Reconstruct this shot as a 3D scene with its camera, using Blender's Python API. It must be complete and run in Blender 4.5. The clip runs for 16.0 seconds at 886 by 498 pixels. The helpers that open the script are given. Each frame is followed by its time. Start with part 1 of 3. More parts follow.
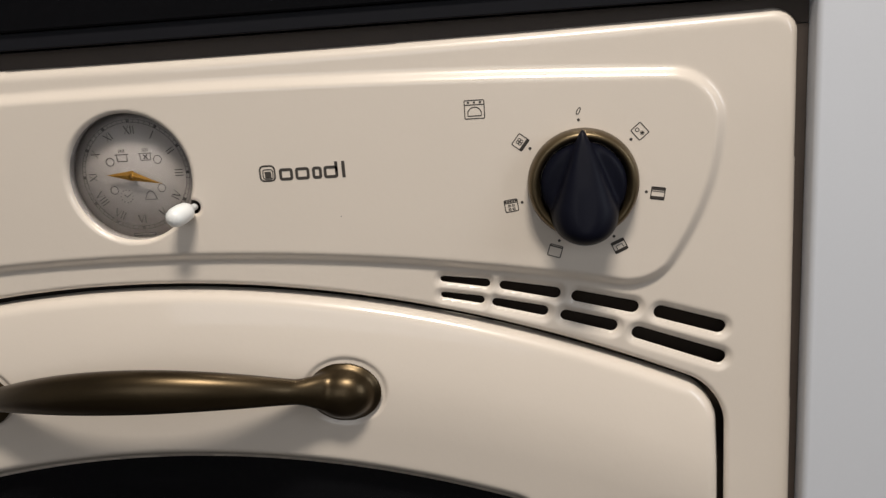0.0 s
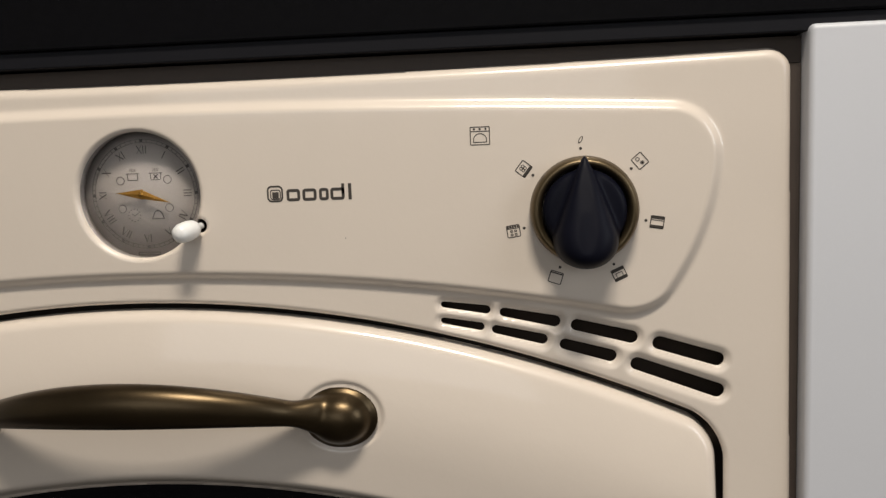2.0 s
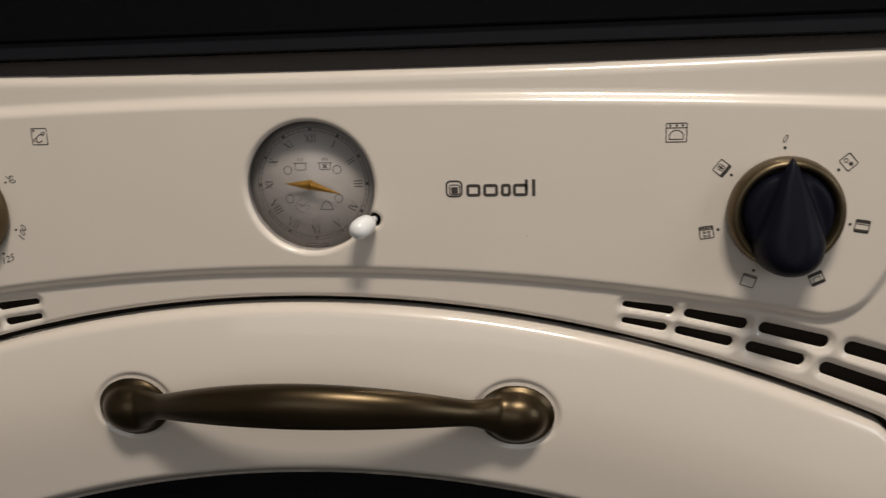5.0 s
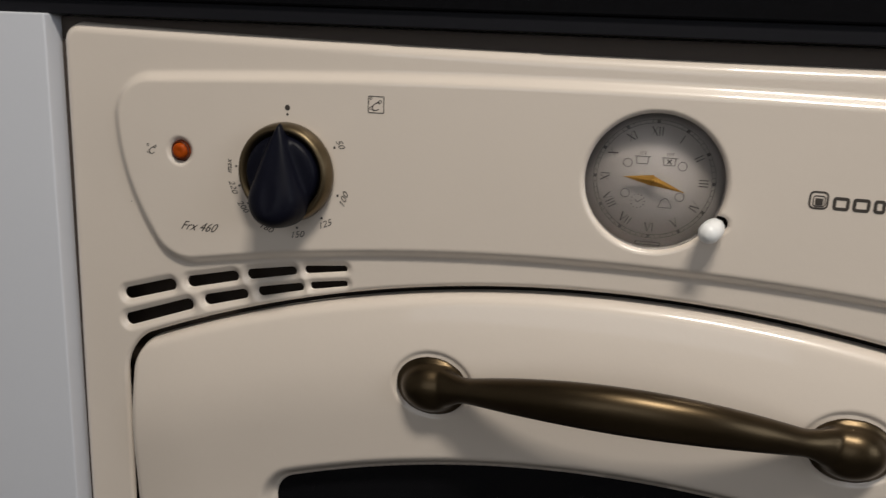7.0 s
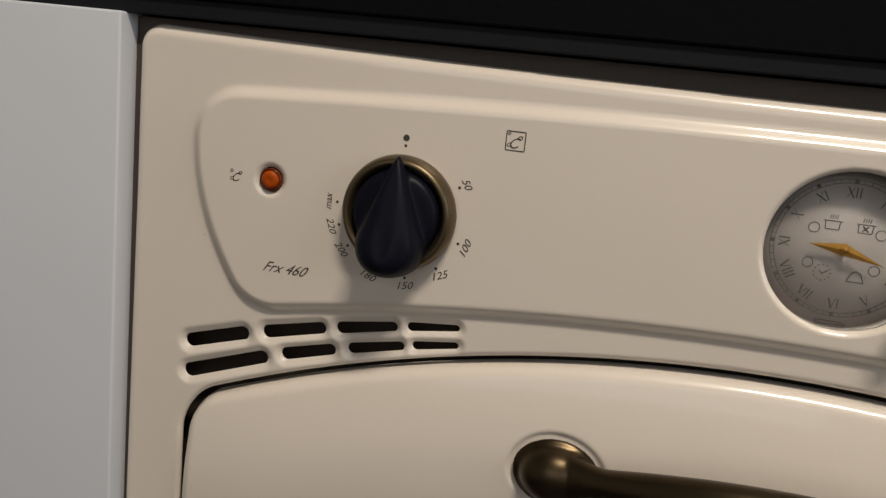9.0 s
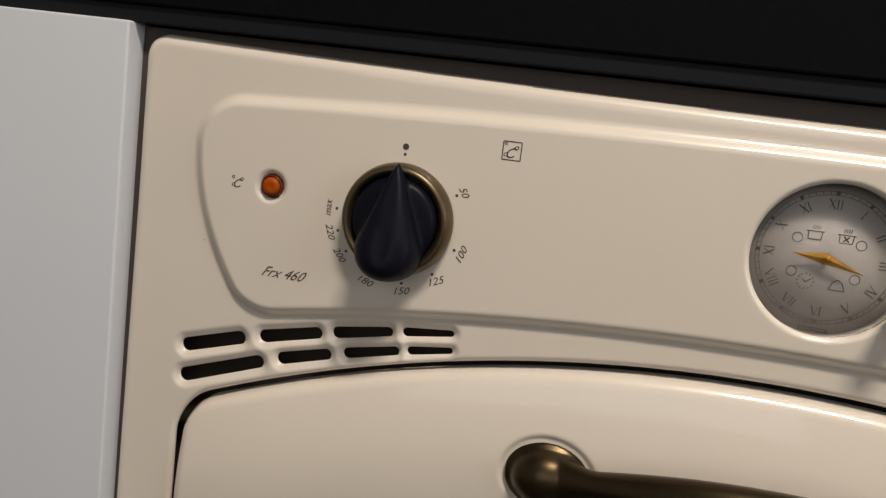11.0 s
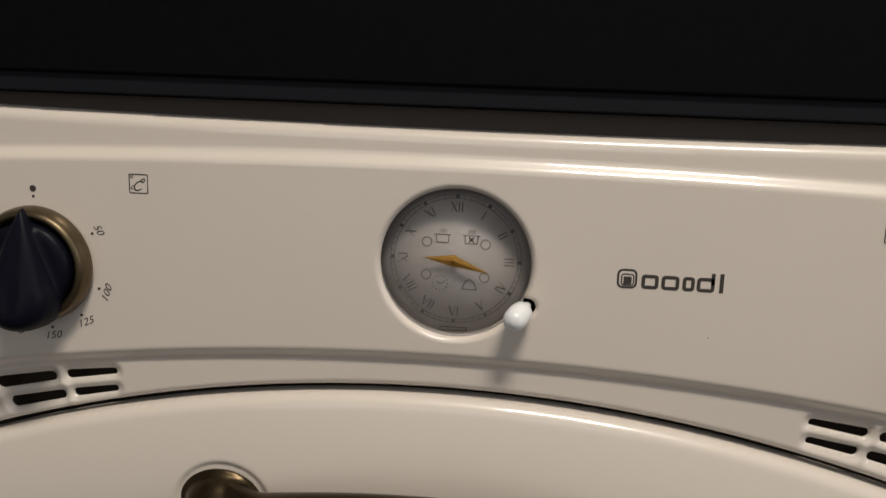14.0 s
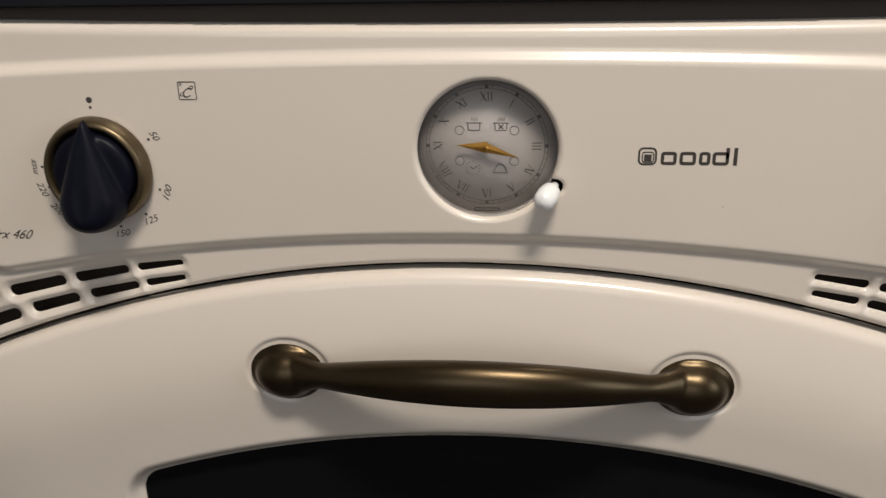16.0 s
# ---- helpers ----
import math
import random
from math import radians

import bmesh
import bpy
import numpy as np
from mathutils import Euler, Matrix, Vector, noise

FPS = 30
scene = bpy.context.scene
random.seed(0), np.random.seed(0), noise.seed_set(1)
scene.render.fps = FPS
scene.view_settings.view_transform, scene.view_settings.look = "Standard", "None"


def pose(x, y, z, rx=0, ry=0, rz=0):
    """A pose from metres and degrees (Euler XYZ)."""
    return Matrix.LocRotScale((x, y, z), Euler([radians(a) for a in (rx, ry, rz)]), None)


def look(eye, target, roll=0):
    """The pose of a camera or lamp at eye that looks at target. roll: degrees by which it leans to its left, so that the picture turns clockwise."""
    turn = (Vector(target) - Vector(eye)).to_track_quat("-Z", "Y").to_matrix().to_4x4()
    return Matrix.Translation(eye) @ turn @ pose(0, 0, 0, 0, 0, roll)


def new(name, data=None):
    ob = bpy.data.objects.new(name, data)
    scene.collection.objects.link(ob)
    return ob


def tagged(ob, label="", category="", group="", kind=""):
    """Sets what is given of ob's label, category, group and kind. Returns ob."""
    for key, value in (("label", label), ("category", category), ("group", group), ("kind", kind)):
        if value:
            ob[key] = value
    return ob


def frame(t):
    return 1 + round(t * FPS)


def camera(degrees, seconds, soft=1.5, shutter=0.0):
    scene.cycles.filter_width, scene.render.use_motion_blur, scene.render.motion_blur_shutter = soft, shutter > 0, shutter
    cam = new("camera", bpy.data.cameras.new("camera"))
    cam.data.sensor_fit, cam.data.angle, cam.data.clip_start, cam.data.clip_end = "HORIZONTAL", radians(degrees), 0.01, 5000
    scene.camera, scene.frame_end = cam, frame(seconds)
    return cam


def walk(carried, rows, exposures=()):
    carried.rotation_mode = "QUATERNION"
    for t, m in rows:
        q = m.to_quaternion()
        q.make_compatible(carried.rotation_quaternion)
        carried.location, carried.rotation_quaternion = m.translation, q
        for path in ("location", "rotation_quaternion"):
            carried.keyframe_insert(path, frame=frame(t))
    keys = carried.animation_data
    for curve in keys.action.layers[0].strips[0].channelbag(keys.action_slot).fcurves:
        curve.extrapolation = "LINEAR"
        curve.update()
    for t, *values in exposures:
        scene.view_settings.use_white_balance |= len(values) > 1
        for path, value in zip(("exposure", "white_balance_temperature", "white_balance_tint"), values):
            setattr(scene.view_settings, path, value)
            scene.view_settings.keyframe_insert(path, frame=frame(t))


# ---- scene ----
LENS = 54.47
cam = camera(LENS, 16.0, soft=1.35, shutter=0.3)
UP = 0.76        # height above the floor of the oven's own zero level
rows = [
    (0, look((0.1886, -0.3760, 0.8680), (0.0750, 0.5876, 0.6260), -4.20)),
    (0.5, look((0.1887, -0.3938, 0.8387), (0.0616, 0.5863, 0.6864), -5.34)),
    (1, look((0.1821, -0.3949, 0.8382), (0.0878, 0.5920, 0.7072), -3.66)),
    (1.5, look((0.1874, -0.3920, 0.8283), (0.0906, 0.5973, 0.7193), -2.10)),
    (2, look((0.1827, -0.3882, 0.8327), (0.0839, 0.5994, 0.7107), -2.21)),
    (2.5, look((0.1851, -0.3897, 0.8334), (0.0848, 0.5960, 0.6982), -2.14)),
    (3, look((0.1803, -0.3796, 0.8273), (0.0866, 0.6070, 0.6939), -1.72)),
    (3.2, look((0.1796, -0.3827, 0.8291), (0.0940, 0.6042, 0.6923), -1.76)),
    (5.3, look((0.0937, -0.3746, 0.8752), (-0.0479, 0.5878, 0.6435), -1.26)),
    (5.5, look((0.0833, -0.3760, 0.8751), (-0.0659, 0.5860, 0.6465), -0.26)),
    (6, look((0.0687, -0.3776, 0.8759), (-0.0835, 0.5819, 0.6386), 0.98)),
    (6.5, look((0.0409, -0.3763, 0.8798), (-0.1672, 0.5684, 0.6262), 1.05)),
    (7, look((0.0138, -0.3759, 0.8721), (-0.2479, 0.5584, 0.6301), 2.35)),
    (7.5, look((0.0021, -0.3684, 0.8658), (-0.2694, 0.5629, 0.6228), 3.27)),
    (8, look((-0.0111, -0.3646, 0.8671), (-0.2820, 0.5697, 0.6352), 3.53)),
    (8.5, look((-0.0448, -0.3367, 0.8707), (-0.3340, 0.5984, 0.6659), 4.25)),
    (9, look((-0.0667, -0.3355, 0.8640), (-0.3051, 0.6142, 0.6606), 5.98)),
    (9.2, look((-0.0639, -0.3335, 0.8699), (-0.3190, 0.6083, 0.6509), 6.15)),
    (11.3, look((-0.0702, -0.3496, 0.8513), (-0.2855, 0.6147, 0.6972), 6.94)),
    (11.5, look((-0.0683, -0.3489, 0.8626), (-0.2777, 0.6127, 0.6853), 6.50)),
    (12, look((-0.0362, -0.3492, 0.8589), (-0.2135, 0.6217, 0.6980), 4.26)),
    (12.5, look((0.0123, -0.3363, 0.8722), (-0.1425, 0.6359, 0.6964), 2.75)),
    (13, look((0.0305, -0.3295, 0.8803), (-0.0894, 0.6456, 0.6937), 1.94)),
    (13.5, look((0.0328, -0.3227, 0.8807), (-0.0641, 0.6545, 0.6918), 1.88)),
    (14, look((0.0301, -0.3244, 0.8887), (-0.0717, 0.6488, 0.6822), 1.97)),
    (14.5, look((0.0227, -0.3439, 0.8860), (-0.0649, 0.6063, 0.5869), 1.75)),
    (15, look((0.0278, -0.3485, 0.8793), (-0.0712, 0.5911, 0.5517), 1.01)),
    (15.5, look((0.0309, -0.3417, 0.8893), (-0.0633, 0.5916, 0.5429), -0.36)),
    (16, look((0.0243, -0.3495, 0.9092), (-0.0886, 0.5731, 0.5405), -1.39)),
]
walk(cam, rows, exposures=[(0, 0.06, 6530, 10), (0.5, 0.06, 6680, 10), (1.5, 0.16, 6700, 10), (2.5, -0.09, 6800, 10), (3, -0.20, 6880, 10), (5.5, -0.27, 6580, 10), (6, -0.22, 6530, 10), (7, -0.21, 6500, 10), (7.5, -0.24, 6510, 10), (8.5, -0.16, 6650, 10), (9, -0.20, 6870, 10), (11.5, 0.06, 6870, 10), (12, 0.10, 6850, 10), (13, -0.26, 6650, 10), (14, -0.28, 6550, 10), (14.5, -0.29, 6500, 10), (15, -0.20, 6500, 10), (15.5, 0.04, 6500, 10), (16, 0.04, 6500, 10)])

# ---- light ----
world = bpy.data.worlds.new("world")
scene.world = world
world.use_nodes = True
world.node_tree.nodes["Background"].inputs[0].default_value = (0.5, 0.55, 0.62, 1)
world.node_tree.nodes["Background"].inputs[1].default_value = 0.03

LAMP = (0.34, -0.86, 2.36)
lamp_data = bpy.data.lights.new("ceiling_lamp_light", "AREA")
lamp_data.shape, lamp_data.size, lamp_data.size_y = "RECTANGLE", 0.50, 0.20
lamp_data.energy, lamp_data.color = 34.0, (1.0, 0.93, 0.83)
lamp_light = new("ceiling_lamp_light", lamp_data)
lamp_light.matrix_world = pose(LAMP[0], LAMP[1], LAMP[2] - 0.012)

# daylight through the window behind the camera
WINDOW = (-1.15, 0.55, 0.95, 2.15)      # x0, x1, z0, z1 in the south wall
day_data = bpy.data.lights.new("window_daylight", "AREA")
day_data.shape, day_data.size, day_data.size_y = "RECTANGLE", WINDOW[1] - WINDOW[0], WINDOW[3] - WINDOW[2]
day_data.energy, day_data.color = 8.5, (0.93, 0.96, 1.0)
day_light = new("window_daylight", day_data)
day_light.matrix_world = pose((WINDOW[0] + WINDOW[1]) / 2, -2.66, (WINDOW[2] + WINDOW[3]) / 2, 90, 0, 0)
# and through a smaller one in the east wall
SIDE = (-1.45, -0.65, 0.95, 1.95)       # y0, y1, z0, z1
side_data = bpy.data.lights.new("side_window_daylight", "AREA")
side_data.shape, side_data.size, side_data.size_y = "RECTANGLE", SIDE[1] - SIDE[0], SIDE[3] - SIDE[2]
side_data.energy, side_data.color = 10.5, (0.86, 0.92, 1.0)
side_light = new("side_window_daylight", side_data)
side_light.matrix_world = pose(1.96, (SIDE[0] + SIDE[1]) / 2, (SIDE[2] + SIDE[3]) / 2, 90, 0, 90)


# ---- materials ----
def material(name, colour, rough=0.5, metal=0.0, coat=0.0, vary=0.06, scale=30.0, fine=900.0, bump=0.0, bump_scale=400.0, rough_vary=0.08, specular=0.5):
    """A surface with two scales of tone variation, roughness variation and fine relief, in object metres."""
    m = bpy.data.materials.new(name)
    m.use_nodes = True
    nt = m.node_tree
    b = nt.nodes["Principled BSDF"]
    b.inputs["Metallic"].default_value = metal
    b.inputs["Specular IOR Level"].default_value = specular
    b.inputs["Coat Weight"].default_value = coat
    b.inputs["Coat Roughness"].default_value = 0.07
    co = nt.nodes.new("ShaderNodeTexCoord")

    def noise_at(s, detail):
        n = nt.nodes.new("ShaderNodeTexNoise")
        n.inputs["Scale"].default_value, n.inputs["Detail"].default_value = s, detail
        nt.links.new(co.outputs["Object"], n.inputs["Vector"])
        return n.outputs["Fac"]

    def maths(op, a, c):
        n = nt.nodes.new("ShaderNodeMath")
        n.operation = op
        for k, v in ((0, a), (1, c)):
            if isinstance(v, (int, float)):
                n.inputs[k].default_value = v
            else:
                nt.links.new(v, n.inputs[k])
        return n.outputs[0]

    big, small = noise_at(scale, 3.0), noise_at(fine, 2.0)
    tone = maths("ADD", maths("MULTIPLY", big, vary), maths("MULTIPLY", small, vary * 0.6))
    tone = maths("ADD", tone, 1.0 - 0.8 * vary)
    mix = nt.nodes.new("ShaderNodeVectorMath")
    mix.operation = "SCALE"
    mix.inputs[0].default_value = colour
    nt.links.new(tone, mix.inputs["Scale"])
    nt.links.new(mix.outputs[0], b.inputs["Base Color"])
    r = maths("ADD", maths("MULTIPLY", big, rough_vary), rough - rough_vary / 2)
    nt.links.new(r, b.inputs["Roughness"])
    if bump:
        n = nt.nodes.new("ShaderNodeBump")
        n.inputs["Strength"].default_value, n.inputs["Distance"].default_value = bump, 0.0005
        nt.links.new(noise_at(bump_scale, 2.0), n.inputs["Height"])
        nt.links.new(n.outputs[0], b.inputs["Normal"])
    return m


ENAMEL = material("cream_enamel", (0.74, 0.655, 0.572), 0.34, coat=0.8, vary=0.05, scale=18, fine=1500, bump=0.10, bump_scale=260)
BRASS = material("antique_brass", (0.074, 0.053, 0.030), 0.33, metal=0.95, vary=0.25, scale=60, fine=1200, bump=0.03, bump_scale=900)
BEZEL = material("aged_brass", (0.140, 0.105, 0.061), 0.38, metal=0.9, vary=0.25, scale=60, fine=1200, bump=0.03, bump_scale=900)
KNOB = material("navy_black_plastic", (0.0042, 0.0046, 0.0098), 0.42, specular=0.11, vary=0.3, scale=80, bump=0.04, bump_scale=1500)
WHITE = material("white_lacquer", (0.59, 0.605, 0.65), 0.42, vary=0.04, scale=9, bump=0.06, bump_scale=150)
BLACK = material("black_worktop", (0.0038, 0.0038, 0.0047), 0.55, specular=0.05, vary=0.5, scale=200, bump=0.1, bump_scale=600)
# brown of the shaded gaps round the oven, put into a colour
GAP_SHADE = material("brown_gap_shade", (0.050, 0.036, 0.028), 0.6, vary=0.3, scale=40)
BAND = material("charcoal_band", (0.0085, 0.0085, 0.0112), 0.6, vary=0.3, scale=40, specular=0.15)
GAP = material("brown_black_gap", (0.030, 0.0190, 0.0120), 0.8, vary=0.3)
INSIDE = material("dark_oven_interior", (0.008, 0.0075, 0.007), 0.8)
INK = material("dark_brown_print", (0.052, 0.043, 0.036), 0.5)
DIAL = material("pale_grey_dial", (0.280, 0.248, 0.224), 0.45, vary=0.05, scale=60)
GOLD = material("gilt_hand", (0.27, 0.135, 0.022), 0.5, metal=0.8)
BUTTON = material("white_plastic", (0.86, 0.86, 0.85), 0.30, vary=0.03)
BLACKGLASS = material("black_oven_glass", (0.0055, 0.0055, 0.0065), 0.10, vary=0.2, specular=0.22, rough_vary=0.03)
PAINT = material("white_wall_paint", (0.42, 0.415, 0.405), 0.85, vary=0.06, scale=3, bump=0.2)
FLOOR = material("dark_floor_tile", (0.030, 0.026, 0.023), 0.55, vary=0.3, scale=5)
AMBER = material("amber_plastic", (0.36, 0.058, 0.004), 0.34, vary=0.4, scale=300, specular=0.12)


def glass_material():
    m = bpy.data.materials.new("clear_glass")
    m.use_nodes = True
    b = m.node_tree.nodes["Principled BSDF"]
    b.inputs["Base Color"].default_value = (0.93, 0.94, 0.96, 1)
    b.inputs["Transmission Weight"].default_value, b.inputs["Roughness"].default_value, b.inputs["IOR"].default_value = 1.0, 0.03, 1.12
    return m


GLASS = glass_material()


def glow_material(name, colour, strength):
    m = bpy.data.materials.new(name)
    m.use_nodes = True
    b = m.node_tree.nodes["Principled BSDF"]
    b.inputs["Base Color"].default_value = (0.8, 0.8, 0.8, 1)
    b.inputs["Emission Color"].default_value = (*colour, 1)
    b.inputs["Emission Strength"].default_value = strength
    return m


# ---- makers ----
def to_bm(verts, faces):
    mesh = bpy.data.meshes.new("shape")
    mesh.from_pydata(verts, [], faces)
    return mesh


def part(name, shape, mat, parent=None, label="", smooth=True, at=(0, 0, 0)):
    """Links a bmesh or mesh as one object under a thing or a part."""
    if isinstance(shape, bmesh.types.BMesh):
        mesh = bpy.data.meshes.new(name)
        shape.to_mesh(mesh)
        shape.free()
    else:
        mesh = shape
        mesh.name = name
    mesh.polygons.foreach_set("use_smooth", [smooth] * len(mesh.polygons))
    mesh.materials.clear()
    mesh.materials.append(mat)
    ob = new(name, mesh)
    ob.location = at
    if parent:
        ob.parent = parent
    if label:
        ob["label"] = label
    return ob


def box(x0, x1, y0, y1, z0, z1, bevel=0.0, segments=2):
    bm = bmesh.new()
    bmesh.ops.create_cube(bm, size=1, matrix=Matrix.Translation(((x0 + x1) / 2, (y0 + y1) / 2, (z0 + z1) / 2)) @ Matrix.Diagonal((x1 - x0, y1 - y0, z1 - z0, 1)))
    if bevel:
        bmesh.ops.bevel(bm, geom=bm.edges[:], offset=bevel, segments=segments, profile=0.5, affect="EDGES", clamp_overlap=True)
    return bm


def lathe(profile, cx=0.0, cz=0.0, n=64, y0=0.0, cap=True):
    """Turns (radius, y) pairs round an axis along y through (cx, cz)."""
    verts, faces = [], []
    for r, y in profile:
        for k in range(n):
            a = 2 * math.pi * k / n
            verts.append((cx + r * math.cos(a), y0 + y, cz + r * math.sin(a)))
    for i in range(len(profile) - 1):
        for k in range(n):
            a, b = i * n + k, i * n + (k + 1) % n
            faces.append((a, a + n, b + n, b))
    if cap and profile[-1][0] > 1e-6:
        faces.append(tuple(reversed(range((len(profile) - 1) * n, len(profile) * n))))
    mesh = to_bm(verts, faces)
    bm = bmesh.new()
    bm.from_mesh(mesh)
    bpy.data.meshes.remove(mesh)
    bmesh.ops.remove_doubles(bm, verts=bm.verts, dist=1e-6)
    bmesh.ops.recalc_face_normals(bm, faces=bm.faces)
    return bm


def smooth_step(a, b, v):
    t = np.clip((v - a) / (b - a), 0, 1)
    return t * t * (3 - 2 * t)


def meet(a, b, r):
    """Distance inside two bounds at once, with a corner rounded by r (positive inside)."""
    u, v = np.maximum(r - a, 0), np.maximum(r - b, 0)
    return np.where((u > 0) | (v > 0), r - np.sqrt(u * u + v * v), np.minimum(a, b))


def sheet(xs, zs, inside, height, depth):
    """A pressed sheet facing -y: kept where inside(x, z) > 0, its rims laid on the outline, its relief from height(x, z), its cut edges turned back by depth."""
    X, Z = np.meshgrid(xs, zs)
    nz, nx = X.shape
    cx, cz = (X[:-1, :-1] + X[1:, 1:]) / 2, (Z[:-1, :-1] + Z[1:, 1:]) / 2
    keep = inside(cx, cz) > 0
    near = np.zeros((nz, nx), int)
    for dz in (0, 1):
        for dx in (0, 1):
            near[dz:nz - 1 + dz, dx:nx - 1 + dx] += keep
    total = np.full((nz, nx), 4)
    total[[0, -1], :] = 2
    total[:, [0, -1]] = 2
    total[0, 0] = total[0, -1] = total[-1, 0] = total[-1, -1] = 1
    rim = (near > 0) & (near < total)
    px, pz = X[rim], Z[rim]
    e = 1e-5
    for _ in range(4):
        s = inside(px, pz)
        gx, gz = (inside(px + e, pz) - inside(px - e, pz)) / (2 * e), (inside(px, pz + e) - inside(px, pz - e)) / (2 * e)
        g = np.maximum(gx * gx + gz * gz, 0.05)
        px, pz = px - s * gx / g, pz - s * gz / g
    X, Z = X.copy(), Z.copy()
    X[rim], Z[rim] = px, pz
    Y = height(X, Z)
    index = np.full((nz, nx), -1)
    used = near > 0
    index[used] = np.arange(used.sum())
    verts = np.stack([X[used], Y[used], Z[used]], 1)
    i, j = np.nonzero(keep)
    faces = np.stack([index[i, j], index[i, j + 1], index[i + 1, j + 1], index[i + 1, j]], 1)
    edges = np.concatenate([faces[:, [k, (k + 1) % 4]] for k in range(4)])
    key = np.sort(edges, 1)
    key = key[:, 0] * len(verts) + key[:, 1]
    _, first, count = np.unique(key, return_index=True, return_counts=True)
    border = edges[first[count == 1]]
    ids = np.unique(border)
    remap = np.full(len(verts), -1)
    remap[ids] = np.arange(len(ids))
    a, b = remap[border[:, 0]], remap[border[:, 1]]
    n1 = len(verts)
    back = verts[ids].copy()
    back[:, 1] += depth
    walls = np.stack([border[:, 1], border[:, 0], n1 + a, n1 + b], 1)
    return to_bm(np.concatenate([verts, back]).tolist(), np.concatenate([faces, walls]).tolist())


def flat(outline, y):
    """A thin printed plate from an (x, z) outline."""
    n = len(outline)
    verts = [(x, y, z) for x, z in outline] + [(x, y + 0.0001, z) for x, z in outline]
    faces = [tuple(range(n)), tuple(reversed(range(n, 2 * n)))] + [(k, n + k, n + (k + 1) % n, (k + 1) % n) for k in range(n)]
    return verts, faces


def join(pieces):
    verts, faces = [], []
    for v, f in pieces:
        o = len(verts)
        verts += v
        faces += [tuple(o + k for k in g) for g in f]
    return verts, faces


def bar(x0, z0, x1, z1, w, y, x_end=None):
    """A straight stroke from (x0, z0) to (x1, z1)."""
    dx, dz = x1 - x0, z1 - z0
    k = math.hypot(dx, dz) or 1
    nx, nz = -dz / k * w / 2, dx / k * w / 2
    return flat([(x0 + nx, z0 + nz), (x0 - nx, z0 - nz), (x1 - nx, z1 - nz), (x1 + nx, z1 + nz)], y)


def disc(cx, cz, r, y, n=20):
    return flat([(cx + r * math.cos(2 * math.pi * k / n), cz + r * math.sin(2 * math.pi * k / n)) for k in range(n)], y)


def arc(cx, cz, r, w, a0, a1, y, n=24):
    """A curved stroke, angles in degrees."""
    out = []
    for k in range(n):
        a, b = radians(a0 + (a1 - a0) * k / n), radians(a0 + (a1 - a0) * (k + 1) / n)
        out.append(bar(cx + r * math.cos(a), cz + r * math.sin(a), cx + r * math.cos(b), cz + r * math.sin(b), w, y))
    return join(out)


def frame_ring(cx, cz, w, h, t, r, y):
    """A hollow rectangle with rounded corners."""
    def loop(w, h, r):
        pts = []
        for sx, sz, a0 in ((1, 1, 0), (-1, 1, 90), (-1, -1, 180), (1, -1, 270)):
            for k in range(5):
                a = radians(a0 + 22.5 * k)
                pts.append((cx + sx * (w / 2 - r) + r * math.cos(a), cz + sz * (h / 2 - r) + r * math.sin(a)))
        return pts
    o, i = loop(w, h, r), loop(w - 2 * t, h - 2 * t, max(r - t, 1e-5))
    n = len(o)
    verts = [(x, y, z) for x, z in o + i]
    return verts, [(k, (k + 1) % n, n + (k + 1) % n, n + k) for k in range(n)]


def turned(piece, cx, cz, degrees):
    """A flat piece turned about (cx, cz)."""
    c, s = math.cos(radians(degrees)), math.sin(radians(degrees))
    return [(cx + (x - cx) * c - (z - cz) * s, y, cz + (x - cx) * s + (z - cz) * c) for x, y, z in piece[0]], piece[1]


def printed(name, pieces, parent, mat=None, label=""):
    return part(name, to_bm(*join(pieces)), mat or INK, parent, label, smooth=False)


def lettering(name, text, cx, cz, height, y, parent, turn=0.0, shear=0.35, width=None, label="", bold=0.0, mat=None):
    """Printed characters in the built-in font, centred at (cx, cz)."""
    curve = bpy.data.curves.new("letters", "FONT")
    curve.body, curve.align_x, curve.align_y, curve.size, curve.shear, curve.offset = text, "CENTER", "CENTER", height * 1.4, shear, bold
    curve.resolution_u = 3
    ob = new("letters", curve)
    bpy.context.view_layer.update()
    mesh = bpy.data.meshes.new_from_object(ob.evaluated_get(bpy.context.evaluated_depsgraph_get()))
    bpy.data.objects.remove(ob)
    bpy.data.curves.remove(curve)
    co = np.array([v.co[:] for v in mesh.vertices])
    co -= (co.max(0) + co.min(0)) / 2
    if width:
        co[:, 0] *= width / np.ptp(co[:, 0])
    co[:, 1] *= height / np.ptp(co[:, 1])
    c, s = math.cos(radians(turn)), math.sin(radians(turn))
    out = np.stack([cx + co[:, 0] * c - co[:, 1] * s, np.full(len(co), y), cz + co[:, 0] * s + co[:, 1] * c], 1)
    mesh.vertices.foreach_set("co", out.ravel())
    mesh.update()
    return part(name, mesh, mat or INK, parent, label, smooth=False)


